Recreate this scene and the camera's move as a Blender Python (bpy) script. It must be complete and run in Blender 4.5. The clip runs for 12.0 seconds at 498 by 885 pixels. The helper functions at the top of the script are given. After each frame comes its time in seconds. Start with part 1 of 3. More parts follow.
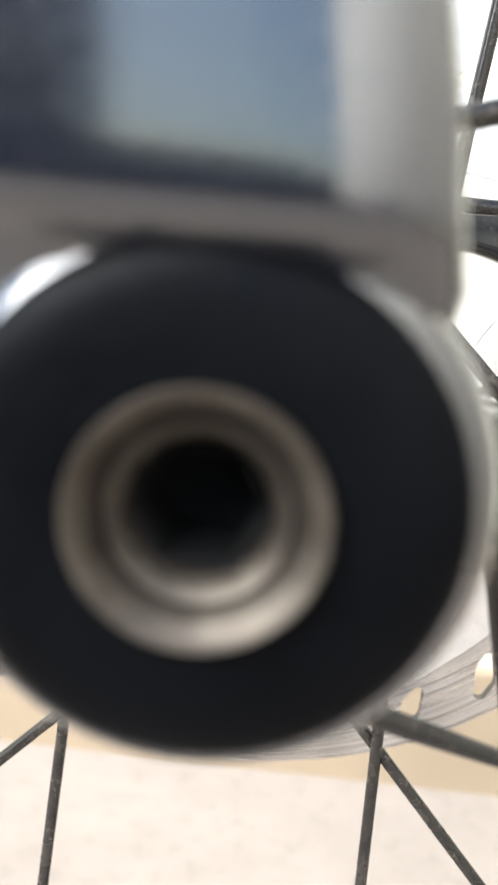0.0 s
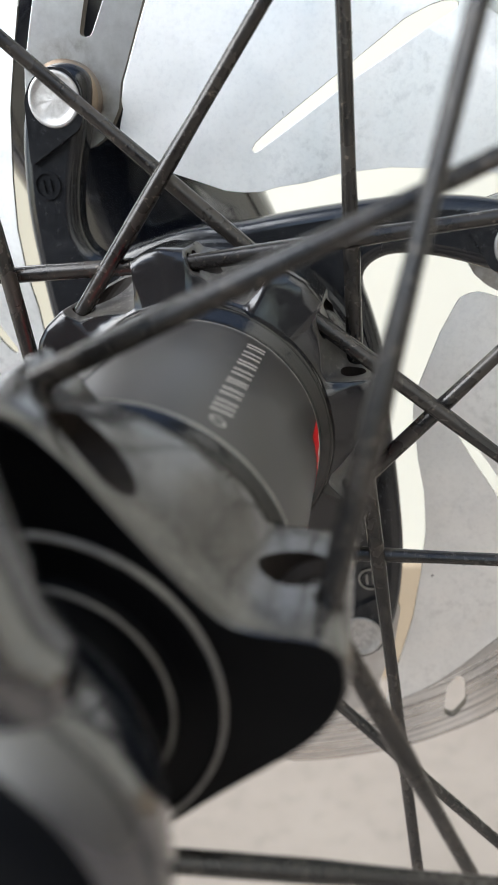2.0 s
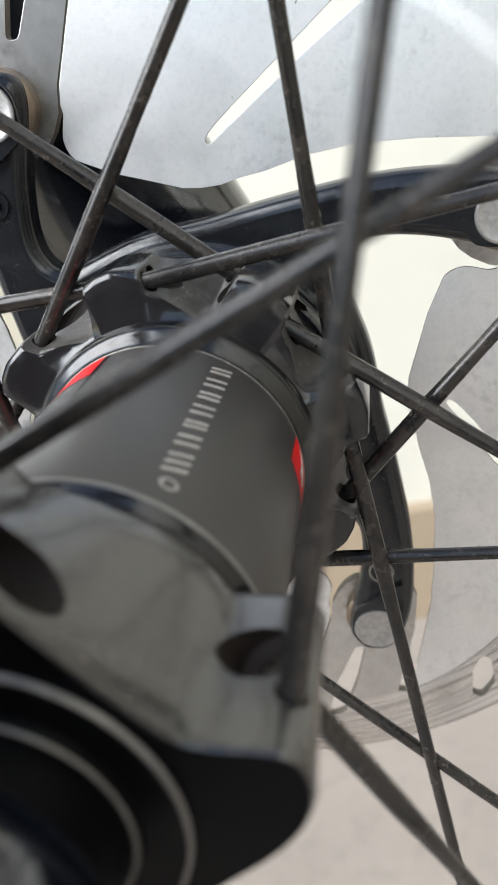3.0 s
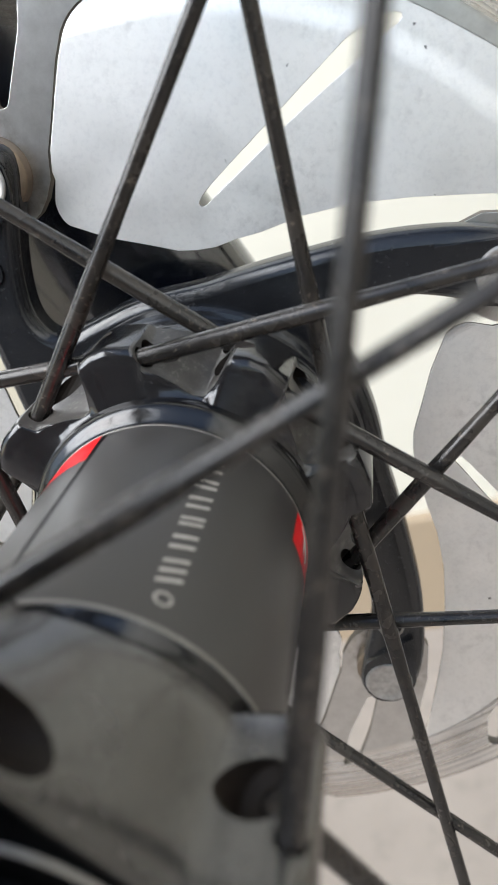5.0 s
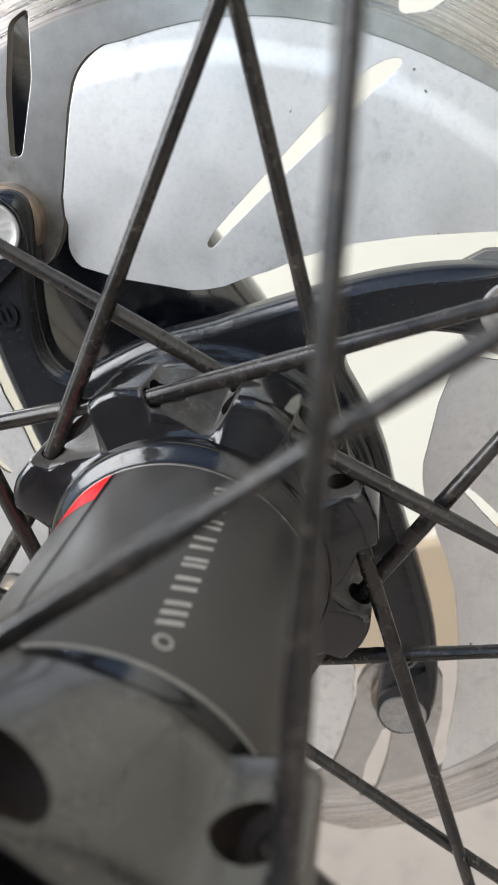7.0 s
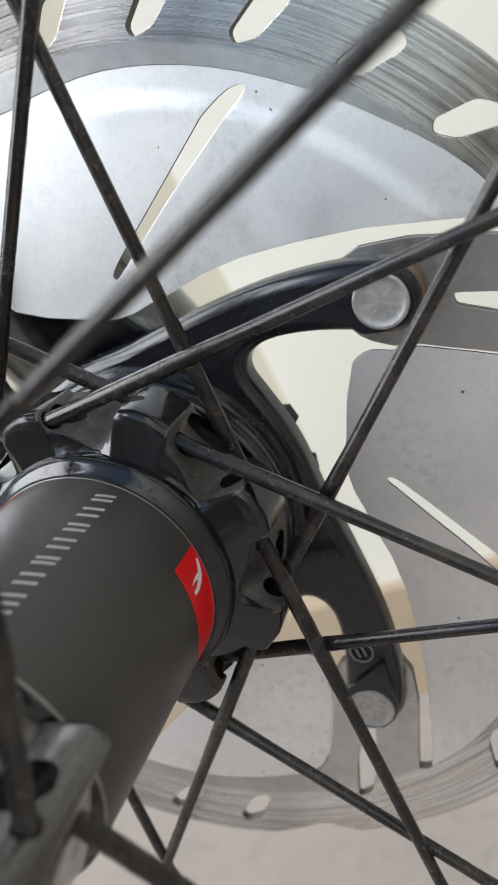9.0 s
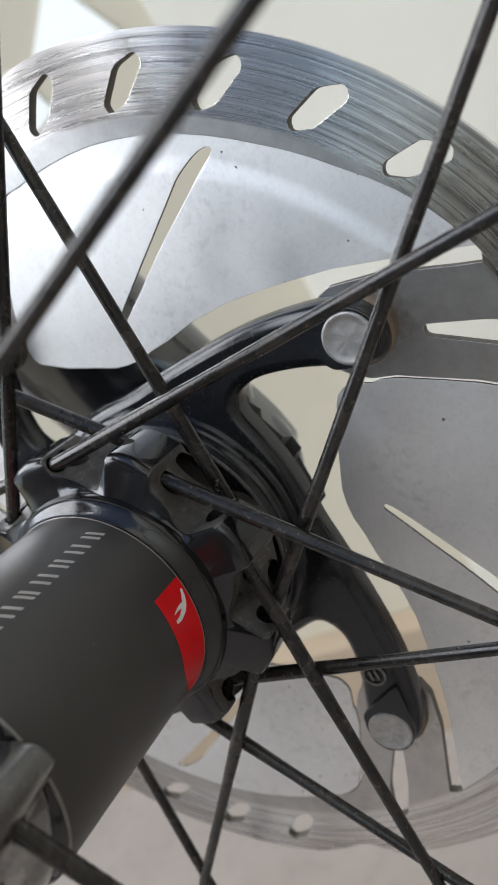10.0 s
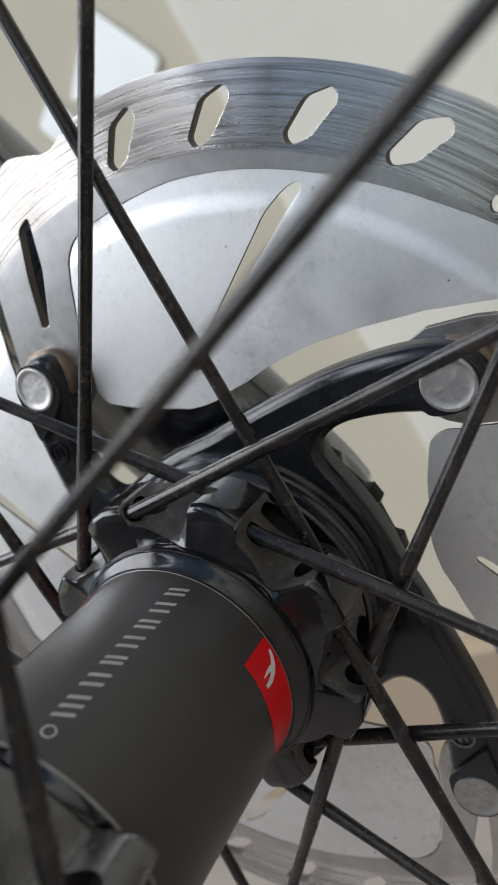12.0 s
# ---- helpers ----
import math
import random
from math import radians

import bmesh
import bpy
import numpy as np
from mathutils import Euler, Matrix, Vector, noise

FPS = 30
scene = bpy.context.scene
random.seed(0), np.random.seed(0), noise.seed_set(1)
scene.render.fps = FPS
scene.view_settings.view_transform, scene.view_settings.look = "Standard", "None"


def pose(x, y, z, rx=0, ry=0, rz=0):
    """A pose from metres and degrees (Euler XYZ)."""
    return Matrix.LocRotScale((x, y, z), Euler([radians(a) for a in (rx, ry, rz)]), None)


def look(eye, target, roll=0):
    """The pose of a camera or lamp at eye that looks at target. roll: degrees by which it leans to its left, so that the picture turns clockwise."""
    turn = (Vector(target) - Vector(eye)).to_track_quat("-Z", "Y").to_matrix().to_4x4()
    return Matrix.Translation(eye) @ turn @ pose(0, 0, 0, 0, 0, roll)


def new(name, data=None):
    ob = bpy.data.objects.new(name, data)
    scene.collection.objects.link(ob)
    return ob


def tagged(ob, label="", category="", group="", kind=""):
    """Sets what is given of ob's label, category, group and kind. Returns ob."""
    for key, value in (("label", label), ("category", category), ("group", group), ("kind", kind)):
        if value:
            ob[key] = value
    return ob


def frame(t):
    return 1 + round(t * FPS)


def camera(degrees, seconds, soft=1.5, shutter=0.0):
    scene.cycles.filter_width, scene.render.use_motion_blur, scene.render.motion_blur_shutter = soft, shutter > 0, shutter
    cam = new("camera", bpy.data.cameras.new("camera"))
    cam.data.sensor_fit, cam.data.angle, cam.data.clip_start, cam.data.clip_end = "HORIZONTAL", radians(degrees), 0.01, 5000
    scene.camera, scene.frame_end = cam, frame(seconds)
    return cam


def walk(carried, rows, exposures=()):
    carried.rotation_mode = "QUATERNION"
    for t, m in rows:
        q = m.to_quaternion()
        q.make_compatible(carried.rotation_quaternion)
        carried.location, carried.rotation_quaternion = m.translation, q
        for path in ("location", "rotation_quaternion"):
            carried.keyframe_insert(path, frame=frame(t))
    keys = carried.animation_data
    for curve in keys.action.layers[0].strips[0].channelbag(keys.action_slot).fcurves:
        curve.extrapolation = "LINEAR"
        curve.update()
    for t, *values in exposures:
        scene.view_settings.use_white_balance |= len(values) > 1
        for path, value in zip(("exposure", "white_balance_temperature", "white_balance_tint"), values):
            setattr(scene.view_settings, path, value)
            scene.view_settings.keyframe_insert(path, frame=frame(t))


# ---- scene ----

AXLE = 0.340          # height of the axle over the ground
TURN = -16.0          # how far the wheel has rolled, degrees

cam = camera(35.25, 12.0, soft=0.8)
cam.data.dof.use_dof = True
cam.data.dof.focus_distance = 0.108
cam.data.dof.aperture_fstop = 37.0

# seconds, x y z in millimetres from the axle at the rotor, yaw, pitch, roll in degrees
PATH = [
    (0.0, 1.42, -134.58, 12.63, 1.46, -12.69, 5.54),
    (0.5, 7.00, -133.05, 17.61, 3.15, -12.57, 3.38),
    (1.0, 13.73, -131.93, 25.28, 5.98, -14.06, -0.62),
    (1.5, 22.24, -129.58, 30.25, 8.86, -17.01, -4.96),
    (2.0, 27.31, -125.25, 34.35, 11.53, -19.50, -9.51),
    (2.5, 30.82, -119.31, 36.70, 13.47, -22.32, -13.52),
    (3.0, 34.28, -115.32, 40.01, 15.12, -23.04, -16.84),
    (3.2, 36.06, -114.40, 41.62, 15.57, -23.11, -18.10),
    (4.8, 37.20, -109.75, 46.95, 16.35, -23.05, -18.95),
    (5.0, 37.17, -109.44, 46.98, 16.15, -22.79, -18.66),
    (5.5, 37.41, -107.62, 48.49, 16.50, -22.41, -18.82),
    (6.0, 37.25, -106.63, 49.53, 16.51, -22.05, -18.86),
    (6.5, 37.83, -106.13, 48.51, 17.09, -21.63, -19.29),
    (6.7, 38.10, -107.30, 48.95, 17.10, -21.48, -19.22),
    (8.3, 61.55, -113.30, 42.60, 23.40, -16.12, -24.95),
    (8.5, 63.70, -111.52, 40.41, 23.66, -16.17, -25.74),
    (9.0, 70.45, -110.13, 36.07, 25.91, -14.98, -27.70),
    (9.5, 79.43, -106.99, 31.35, 30.64, -12.50, -30.87),
    (10.0, 91.20, -107.57, 30.05, 33.61, -9.39, -31.80),
    (10.5, 92.23, -107.08, 35.50, 33.46, -7.39, -32.12),
    (11.0, 84.25, -106.47, 39.34, 35.61, -6.61, -32.24),
    (11.5, 82.11, -105.42, 37.71, 35.28, -7.03, -31.94),
    (12.0, 82.54, -104.57, 37.31, 34.39, -7.27, -31.60),
]


def eye_pose(x, y, z, yaw, pitch, roll):
    """Camera pose: yaw to the left from +y, pitch up, roll leaning to its left."""
    return pose(x / 1000, y / 1000, AXLE + z / 1000) @ pose(0, 0, 0, 0, 0, yaw) @ pose(0, 0, 0, 90 + pitch) @ pose(0, 0, 0, 0, 0, roll)


walk(cam, [(t, eye_pose(*row)) for t, *row in PATH],
     [(0.0, 1.62, 6250, 9), (0.5, 1.62, 6300, 9), (1.0, 1.13, 6150, 9), (1.5, 0.83, 6080, 8), (2.0, 0.82, 6090, 8), (6.5, 0.74, 6110, 9),
      (8.5, 0.57, 6150, 9), (9.0, 0.38, 6050, 9), (9.5, 0.27, 6020, 9), (10.5, -0.08, 5970, 10), (12.0, -0.17, 6000, 10)])

# ---------------------------------------------------------------- light
world = bpy.data.worlds.new("sky")
scene.world = world
world.use_nodes = True
wn = world.node_tree.nodes
sky = wn.new("ShaderNodeTexSky")
sky.sky_type = "NISHITA"
sky.sun_disc = False
sky.sun_elevation = radians(46)
sky.sun_rotation = radians(231)
sky.air_density = 1.3
sky.dust_density = 1.5
world.node_tree.links.new(sky.outputs[0], wn["Background"].inputs[0])
wn["Background"].inputs[1].default_value = 0.13
sun = new("sun", bpy.data.lights.new("sun", "SUN"))
sun.data.energy = 4.0
sun.data.angle = radians(56)
sun.data.color = (1.0, 0.985, 0.96)
sun.matrix_world = look((-2.5, -2.0, 3.4), (0, 0, 0.3))


# ---------------------------------------------------------------- materials
class Mat:
    """A small helper round one node material."""

    def __init__(self, name, base, rough, metal=0.0, spec=0.5):
        self.m = bpy.data.materials.new(name)
        self.m.use_nodes = True
        self.n, self.k = self.m.node_tree.nodes, self.m.node_tree.links
        self.b = self.n["Principled BSDF"]
        self.b.inputs["Base Color"].default_value = (*base, 1)
        self.b.inputs["Roughness"].default_value = rough
        self.b.inputs["Metallic"].default_value = metal
        self.b.inputs["Specular IOR Level"].default_value = spec
        self.base, self.bumped = base, None

    def node(self, kind, **values):
        nd = self.n.new(kind)
        for key, value in values.items():
            nd.inputs[key].default_value = value
        return nd

    def coords(self):
        return self.n.new("ShaderNodeTexCoord").outputs["Object"]

    def noise(self, scale, detail=4.0, rough=0.6, vec=None):
        nd = self.node("ShaderNodeTexNoise", Scale=scale, Detail=detail, Roughness=rough)
        self.k.new(vec or self.coords(), nd.inputs["Vector"])
        return nd.outputs["Fac"]

    def ramp(self, fac, stops):
        nd = self.n.new("ShaderNodeValToRGB")
        el = nd.color_ramp.elements
        while len(el) < len(stops):
            el.new(0.5)
        for e, (p, c) in zip(el, stops):
            e.position = p
            e.color = (*c, 1) if isinstance(c, tuple) else (c, c, c, 1)
        self.k.new(fac, nd.inputs["Fac"])
        return nd.outputs["Color"]

    def mix(self, fac, a, b):
        nd = self.n.new("ShaderNodeMix")
        nd.data_type = "RGBA"
        for sock, value in ((nd.inputs["Factor"], fac), (nd.inputs[6], a), (nd.inputs[7], b)):
            if isinstance(value, bpy.types.NodeSocket):
                self.k.new(value, sock)
            else:
                sock.default_value = value if isinstance(value, float) else (*value, 1)
        return nd.outputs[2]

    def node_scaled(self, sock, factor):
        nd = self.n.new("ShaderNodeMath")
        nd.operation = "MULTIPLY"
        nd.inputs[1].default_value = factor
        self.k.new(sock, nd.inputs[0])
        return nd.outputs[0]

    def color(self, sock):
        self.k.new(sock, self.b.inputs["Base Color"])
        return self

    def rough(self, sock):
        self.k.new(sock, self.b.inputs["Roughness"])
        return self

    def bump(self, fac, strength, dist):
        nd = self.node("ShaderNodeBump", Strength=strength, Distance=dist)
        self.k.new(fac, nd.inputs["Height"])
        if self.bumped:
            self.k.new(self.bumped, nd.inputs["Normal"])
        self.bumped = nd.outputs["Normal"]
        self.k.new(self.bumped, self.b.inputs["Normal"])
        return self


def polar_coords(mt, centre, along, around):
    """Radius and angle about the rotor's axis, stretched into a vector for streaked noise."""
    sep = mt.n.new("ShaderNodeSeparateXYZ")
    mt.k.new(mt.coords(), sep.inputs[0])

    def calc(op, a, b=None):
        nd = mt.n.new("ShaderNodeMath")
        nd.operation = op
        for i, v in enumerate((a, b)):
            if isinstance(v, bpy.types.NodeSocket):
                mt.k.new(v, nd.inputs[i])
            elif v is not None:
                nd.inputs[i].default_value = v
        return nd.outputs[0]
    z = calc("SUBTRACT", sep.outputs[2], centre)
    rad = calc("SQRT", calc("ADD", calc("POWER", calc("ABSOLUTE", sep.outputs[0]), 2.0), calc("POWER", calc("ABSOLUTE", z), 2.0)))
    ang = calc("ARCTAN2", z, sep.outputs[0])
    comb = mt.n.new("ShaderNodeCombineXYZ")
    mt.k.new(calc("MULTIPLY", rad, along), comb.inputs[0])
    mt.k.new(calc("MULTIPLY", ang, around), comb.inputs[1])
    return comb.outputs[0]


def make_black(name, base, rough, fleck=0.25, spec=0.5, metal=0.0, dust=0.0):
    mt = Mat(name, base, rough, metal, spec)
    big, fine = mt.noise(90.0), mt.noise(1400.0, 5.0)
    light = tuple(min(1, c * 1.6 + 0.0012) for c in base)
    mt.color(mt.mix(mt.ramp(big, [(0.3, 0.0), (0.75, 1.0)]), base, light))
    mt.rough(mt.ramp(fine, [(0.3, max(0.05, rough - 0.08)), (0.7, min(1, rough + 0.1))]))
    mt.bump(fine, fleck, 0.00003)
    if dust:
        cell = mt.node("ShaderNodeTexVoronoi", Scale=420.0)
        mt.k.new(mt.coords(), cell.inputs["Vector"])
        grit = mt.ramp(cell.outputs["Distance"], [(0.0, 1.0), (0.10, 0.0)])
        some = mt.ramp(mt.noise(230.0, 3.0), [(0.60, 0.0), (0.68, dust)])
        amount = mt.mix(some, (0.0, 0.0, 0.0), grit)
        mt.color(mt.mix(amount, mt.b.inputs["Base Color"].links[0].from_socket, (0.30, 0.28, 0.25)))
    return mt.m


def make_satin():
    """Fine matt anodising: even, with faint lengthwise cloud and a few pale specks."""
    mt = Mat("hub_black_satin", (0.033, 0.0305, 0.0285), 0.36, 0.0, 0.45)
    cloud, fine = mt.noise(40.0, 3.0), mt.noise(5200.0, 3.0)
    mt.color(mt.mix(mt.ramp(cloud, [(0.3, 0.0), (0.7, 1.0)]), (0.037, 0.0341, 0.032), (0.043, 0.0397, 0.0372)))
    mt.rough(mt.ramp(cloud, [(0.3, 0.43), (0.7, 0.49)]))
    mt.bump(fine, 0.05, 0.00002)
    cell = mt.node("ShaderNodeTexVoronoi", Scale=190.0)
    mt.k.new(mt.coords(), cell.inputs["Vector"])
    speck = mt.ramp(cell.outputs["Distance"], [(0.0, 0.6), (0.030, 0.0)])
    mt.color(mt.mix(speck, mt.b.inputs["Base Color"].links[0].from_socket, (0.22, 0.21, 0.19)))
    return mt.m


def make_pocket():
    """Milled pocket: dark, with grey road dust and scratches caught in it."""
    mt = Mat("flange_milled_pocket", (0.034, 0.031, 0.028), 0.34, 0.0, 0.6)
    fine, broad = mt.noise(1300.0, 5.0, 0.7), mt.noise(260.0, 5.0, 0.7)
    base = mt.mix(mt.ramp(broad, [(0.36, 0.0), (0.66, 1.0)]), (0.042, 0.0385, 0.035), (0.09, 0.0825, 0.074))
    dust = mt.mix(mt.ramp(broad, [(0.46, 0.0), (0.62, 0.65)]), (0.0, 0.0, 0.0), mt.ramp(fine, [(0.52, 0.0), (0.66, 1.0)]))
    mt.color(mt.mix(dust, base, (0.27, 0.25, 0.225)))
    mt.rough(mt.ramp(broad, [(0.3, 0.26), (0.7, 0.5)]))
    mt.bump(fine, 0.4, 0.00005).bump(broad, 0.4, 0.0001)
    return mt.m


M_SHELL = make_satin()
M_FLANGE = make_black("flange_black_gloss", (0.0085, 0.008, 0.0085), 0.13, 0.04, 0.62, dust=0.6)
M_GLOSS = make_black("polished_black", (0.006, 0.0056, 0.0056), 0.15, 0.01, 0.6)
M_NEAR = make_black("flange_grey_black", (0.027, 0.0238, 0.021), 0.2, 0.006, 0.7)
M_POCKET = make_pocket()
M_WORN = make_black("flange_worn_edge", (0.05, 0.047, 0.044), 0.3, 0.3, 0.7)
# Brown-black that paints the shade inside the spoke holes.
M_BORE_SHADE = make_black("bore_brown_black", (0.010, 0.007, 0.005), 0.6, 0.1, 0.2)
M_CAP = make_black("end_cap_black", (0.0015, 0.0015, 0.0017), 0.4, 0.1, 0.06)
M_SPIDER = make_black("anodised_black", (0.008, 0.0085, 0.010), 0.19, 0.05, 0.55, dust=0.8)
M_FORK = make_black("fork_lacquer", (0.003, 0.0042, 0.0082), 0.16, 0.003, 1.0)
M_FORK.node_tree.nodes["Principled BSDF"].inputs["Coat Weight"].default_value = 1.0
M_FORK.node_tree.nodes["Principled BSDF"].inputs["Coat Roughness"].default_value = 0.12
for gloss, weight, rough in ((M_NEAR, 0.55, 0.15), (M_SHELL, 0.2, 0.3)):
    gloss.node_tree.nodes["Principled BSDF"].inputs["Coat Weight"].default_value = weight
    gloss.node_tree.nodes["Principled BSDF"].inputs["Coat Roughness"].default_value = rough
# Near-black that stands in for the shade deep in the axle socket.
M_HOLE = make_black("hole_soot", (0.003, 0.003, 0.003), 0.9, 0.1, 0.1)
# Base taken down to near-black to stand in for the camera's close shade.
M_DROP = make_black("dropout_matt_black", (0.0009, 0.0011, 0.0016), 0.4, 0.05, 0.045)
M_TYRE = make_black("tyre_rubber", (0.02, 0.02, 0.02), 0.75, 0.6)
M_RIM = make_black("rim_black", (0.03, 0.03, 0.032), 0.35)


def make_spoke():
    """Black-oxide steel, rubbed brown and bare in small scuffs."""
    mt = Mat("spoke_black_steel", (0.03, 0.028, 0.027), 0.26, 0.2, 0.52)
    fine, broad = mt.noise(900.0, 5.0, 0.7), mt.noise(160.0, 4.0, 0.6)
    rub = mt.mix(mt.ramp(broad, [(0.40, 0.0), (0.66, 1.0)]), (0.016, 0.0145, 0.0135), (0.038, 0.0322, 0.027))
    wear = mt.ramp(fine, [(0.60, 0.0), (0.70, 1.0)])
    mt.color(mt.mix(wear, rub, (0.13, 0.108, 0.086)))
    mt.rough(mt.ramp(broad, [(0.3, 0.17), (0.7, 0.33)]))
    mt.bump(fine, 0.35, 0.00005)
    return mt.m


M_SPOKE = make_spoke()


def make_band():
    mt = Mat("brushed_steel", (0.62, 0.61, 0.60), 0.3, 1.0)
    vec = polar_coords(mt, AXLE, 1900.0, 1.3)
    streak = mt.noise(1.0, 6.0, 0.7, vec)
    coarse = mt.noise(1.0, 3.0, 0.6, polar_coords(mt, AXLE, 700.0, 0.7))
    tint = mt.mix(mt.ramp(mt.noise(22.0), [(0.40, 0.0), (0.68, 1.0)]), (0.78, 0.765, 0.745), (0.60, 0.53, 0.46))
    steel = mt.mix(mt.ramp(streak, [(0.38, 0.0), (0.54, 1.0)]), (0.36, 0.34, 0.32), tint)
    # rust creeping out from under the four rivets
    sep = mt.n.new("ShaderNodeSeparateXYZ")
    mt.k.new(polar_coords(mt, AXLE, 1000.0, 4.0), sep.inputs[0])
    wave = mt.n.new("ShaderNodeMath")
    wave.operation = "COSINE"
    off = mt.n.new("ShaderNodeMath")
    off.operation = "SUBTRACT"
    off.inputs[1].default_value = 4 * radians(35.0 + TURN)
    mt.k.new(sep.outputs[1], off.inputs[0])
    mt.k.new(off.outputs[0], wave.inputs[0])
    spot = mt.ramp(wave.outputs[0], [(0.86, 0.0), (0.95, 1.0)])
    near = mt.ramp(mt.node_scaled(sep.outputs[0], 0.01), [(0.565, 1.0), (0.60, 0.0)])
    rust = mt.mix(spot, (0.0, 0.0, 0.0), near)
    blot = mt.mix(mt.ramp(mt.noise(500.0, 4.0), [(0.40, 0.0), (0.70, 0.6)]), (0.0, 0.0, 0.0), rust)
    track = mt.ramp(mt.node_scaled(sep.outputs[0], 0.01), [(0.682, 0.0), (0.690, 1.0)])
    slate = mt.mix(mt.ramp(mt.noise(260.0, 5.0, 0.7), [(0.35, 0.0), (0.7, 1.0)]), (0.60, 0.59, 0.575), (0.48, 0.468, 0.455))
    mt.color(mt.mix(blot, mt.mix(track, slate, steel), (0.19, 0.145, 0.10)))
    mt.rough(mt.mix(track, (0.32, 0.32, 0.32), mt.ramp(coarse, [(0.3, 0.22), (0.7, 0.34)])))
    mt.bump(mt.mix(track, (0.5, 0.5, 0.5), streak), 0.6, 0.00006)
    mt.k.new(mt.node_scaled(track, 0.92), mt.b.inputs["Anisotropic"])
    mt.b.inputs["Anisotropic Rotation"].default_value = 0.25
    tang = mt.n.new("ShaderNodeTangent")
    tang.direction_type, tang.axis = "RADIAL", "Y"
    mt.k.new(tang.outputs[0], mt.b.inputs["Tangent"])
    return mt.m


def make_fin():
    """Blasted aluminium: fine satin grain, soft grey handling marks and a few sharp black nicks."""
    mt = Mat("bead_blasted_aluminium", (0.80, 0.81, 0.83), 0.4, 1.0)
    grain, cloud = mt.noise(1800.0, 4.0), mt.noise(120.0, 5.0)
    info = mt.n.new("ShaderNodeObjectInfo")
    shift = mt.n.new("ShaderNodeVectorMath")
    mt.k.new(mt.coords(), shift.inputs[0])
    mt.k.new(info.outputs["Random"], shift.inputs[1])
    base = mt.mix(mt.ramp(cloud, [(0.35, 0.0), (0.7, 1.0)]), (0.91, 0.905, 0.895), (0.84, 0.835, 0.825))
    speck = mt.ramp(mt.noise(1500.0, 3.0, 0.7), [(0.48, 0.0), (0.74, 0.2)])
    base = mt.mix(speck, base, (0.56, 0.56, 0.57))
    # handling marks gather in patches
    patchy = mt.ramp(mt.noise(55.0, 3.0, 0.6, shift.outputs[0]), [(0.44, 0.0), (0.62, 0.30)])
    marks = mt.ramp(mt.noise(520.0, 4.0, 0.65), [(0.50, 0.0), (0.68, 1.0)])
    mark = mt.mix(patchy, (0.0, 0.0, 0.0), marks)
    base = mt.mix(mark, base, (0.42, 0.415, 0.41))
    # nicks of uneven shape: cell centres seen through a warped space
    wob = mt.node("ShaderNodeTexNoise", Scale=900.0, Detail=2.0)
    mt.k.new(mt.coords(), wob.inputs["Vector"])
    warp = mt.n.new("ShaderNodeVectorMath")
    warp.operation = "MULTIPLY_ADD"
    warp.inputs[1].default_value = (0.0011, 0.0011, 0.0011)
    mt.k.new(wob.outputs["Color"], warp.inputs[0])
    mt.k.new(shift.outputs[0], warp.inputs[2])
    cell = mt.node("ShaderNodeTexVoronoi", Scale=210.0)
    mt.k.new(warp.outputs[0], cell.inputs["Vector"])
    nick = mt.ramp(cell.outputs["Distance"], [(0.030, 0.9), (0.060, 0.0)])
    mt.color(mt.mix(nick, base, (0.07, 0.065, 0.06)))
    mt.rough(mt.ramp(cloud, [(0.3, 0.40), (0.7, 0.52)]))
    mt.bump(grain, 0.28, 0.00005).bump(mark, 0.25, 0.00006)
    return mt.m


def make_plain(name, base, rough, other, scale=300.0, metal=0.0, bump=0.15, spec=0.5):
    mt = Mat(name, base, rough, metal, spec)
    mt.color(mt.mix(mt.ramp(mt.noise(scale, 5.0), [(0.35, 0.0), (0.7, 1.0)]), base, other))
    mt.bump(mt.noise(scale * 5), bump, 0.00003)
    return mt.m


def make_rivet():
    """Crushed rivet steel: matt, puckered, darker in the dimples."""
    mt = Mat("rivet_steel", (0.48, 0.47, 0.455), 0.5, 1.0)
    dent = mt.noise(950.0, 5.0, 0.6)
    mt.color(mt.mix(mt.ramp(dent, [(0.40, 0.0), (0.62, 1.0)]), (0.42, 0.405, 0.39), (0.52, 0.51, 0.495)))
    mt.rough(mt.ramp(dent, [(0.35, 0.62), (0.65, 0.42)]))
    mt.bump(dent, 0.4, 0.0001)
    return mt.m


M_BAND, M_FIN = make_band(), make_fin()
M_RIVET = make_rivet()
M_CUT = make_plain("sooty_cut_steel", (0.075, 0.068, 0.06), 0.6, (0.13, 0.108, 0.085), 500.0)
M_BUSH = make_plain("bronzed_steel", (0.26, 0.205, 0.15), 0.42, (0.16, 0.12, 0.085), 260.0, 0.7)
M_RED = make_plain("red_foil", (0.72, 0.008, 0.012), 0.35, (0.64, 0.008, 0.011), spec=0.22)
M_WHITE = make_plain("white_print", (0.78, 0.77, 0.75), 0.5, (0.7, 0.69, 0.67))
M_PRINT = make_plain("grey_print", (0.44, 0.41, 0.375), 0.4, (0.36, 0.335, 0.31))
M_BOLT = make_plain("bolt_steel", (0.085, 0.073, 0.059), 0.55, (0.038, 0.031, 0.025), 260.0, 0.8)
M_EDGE = make_plain("machined_edge", (0.26, 0.245, 0.225), 0.42, (0.19, 0.178, 0.162), 500.0, 0.5)


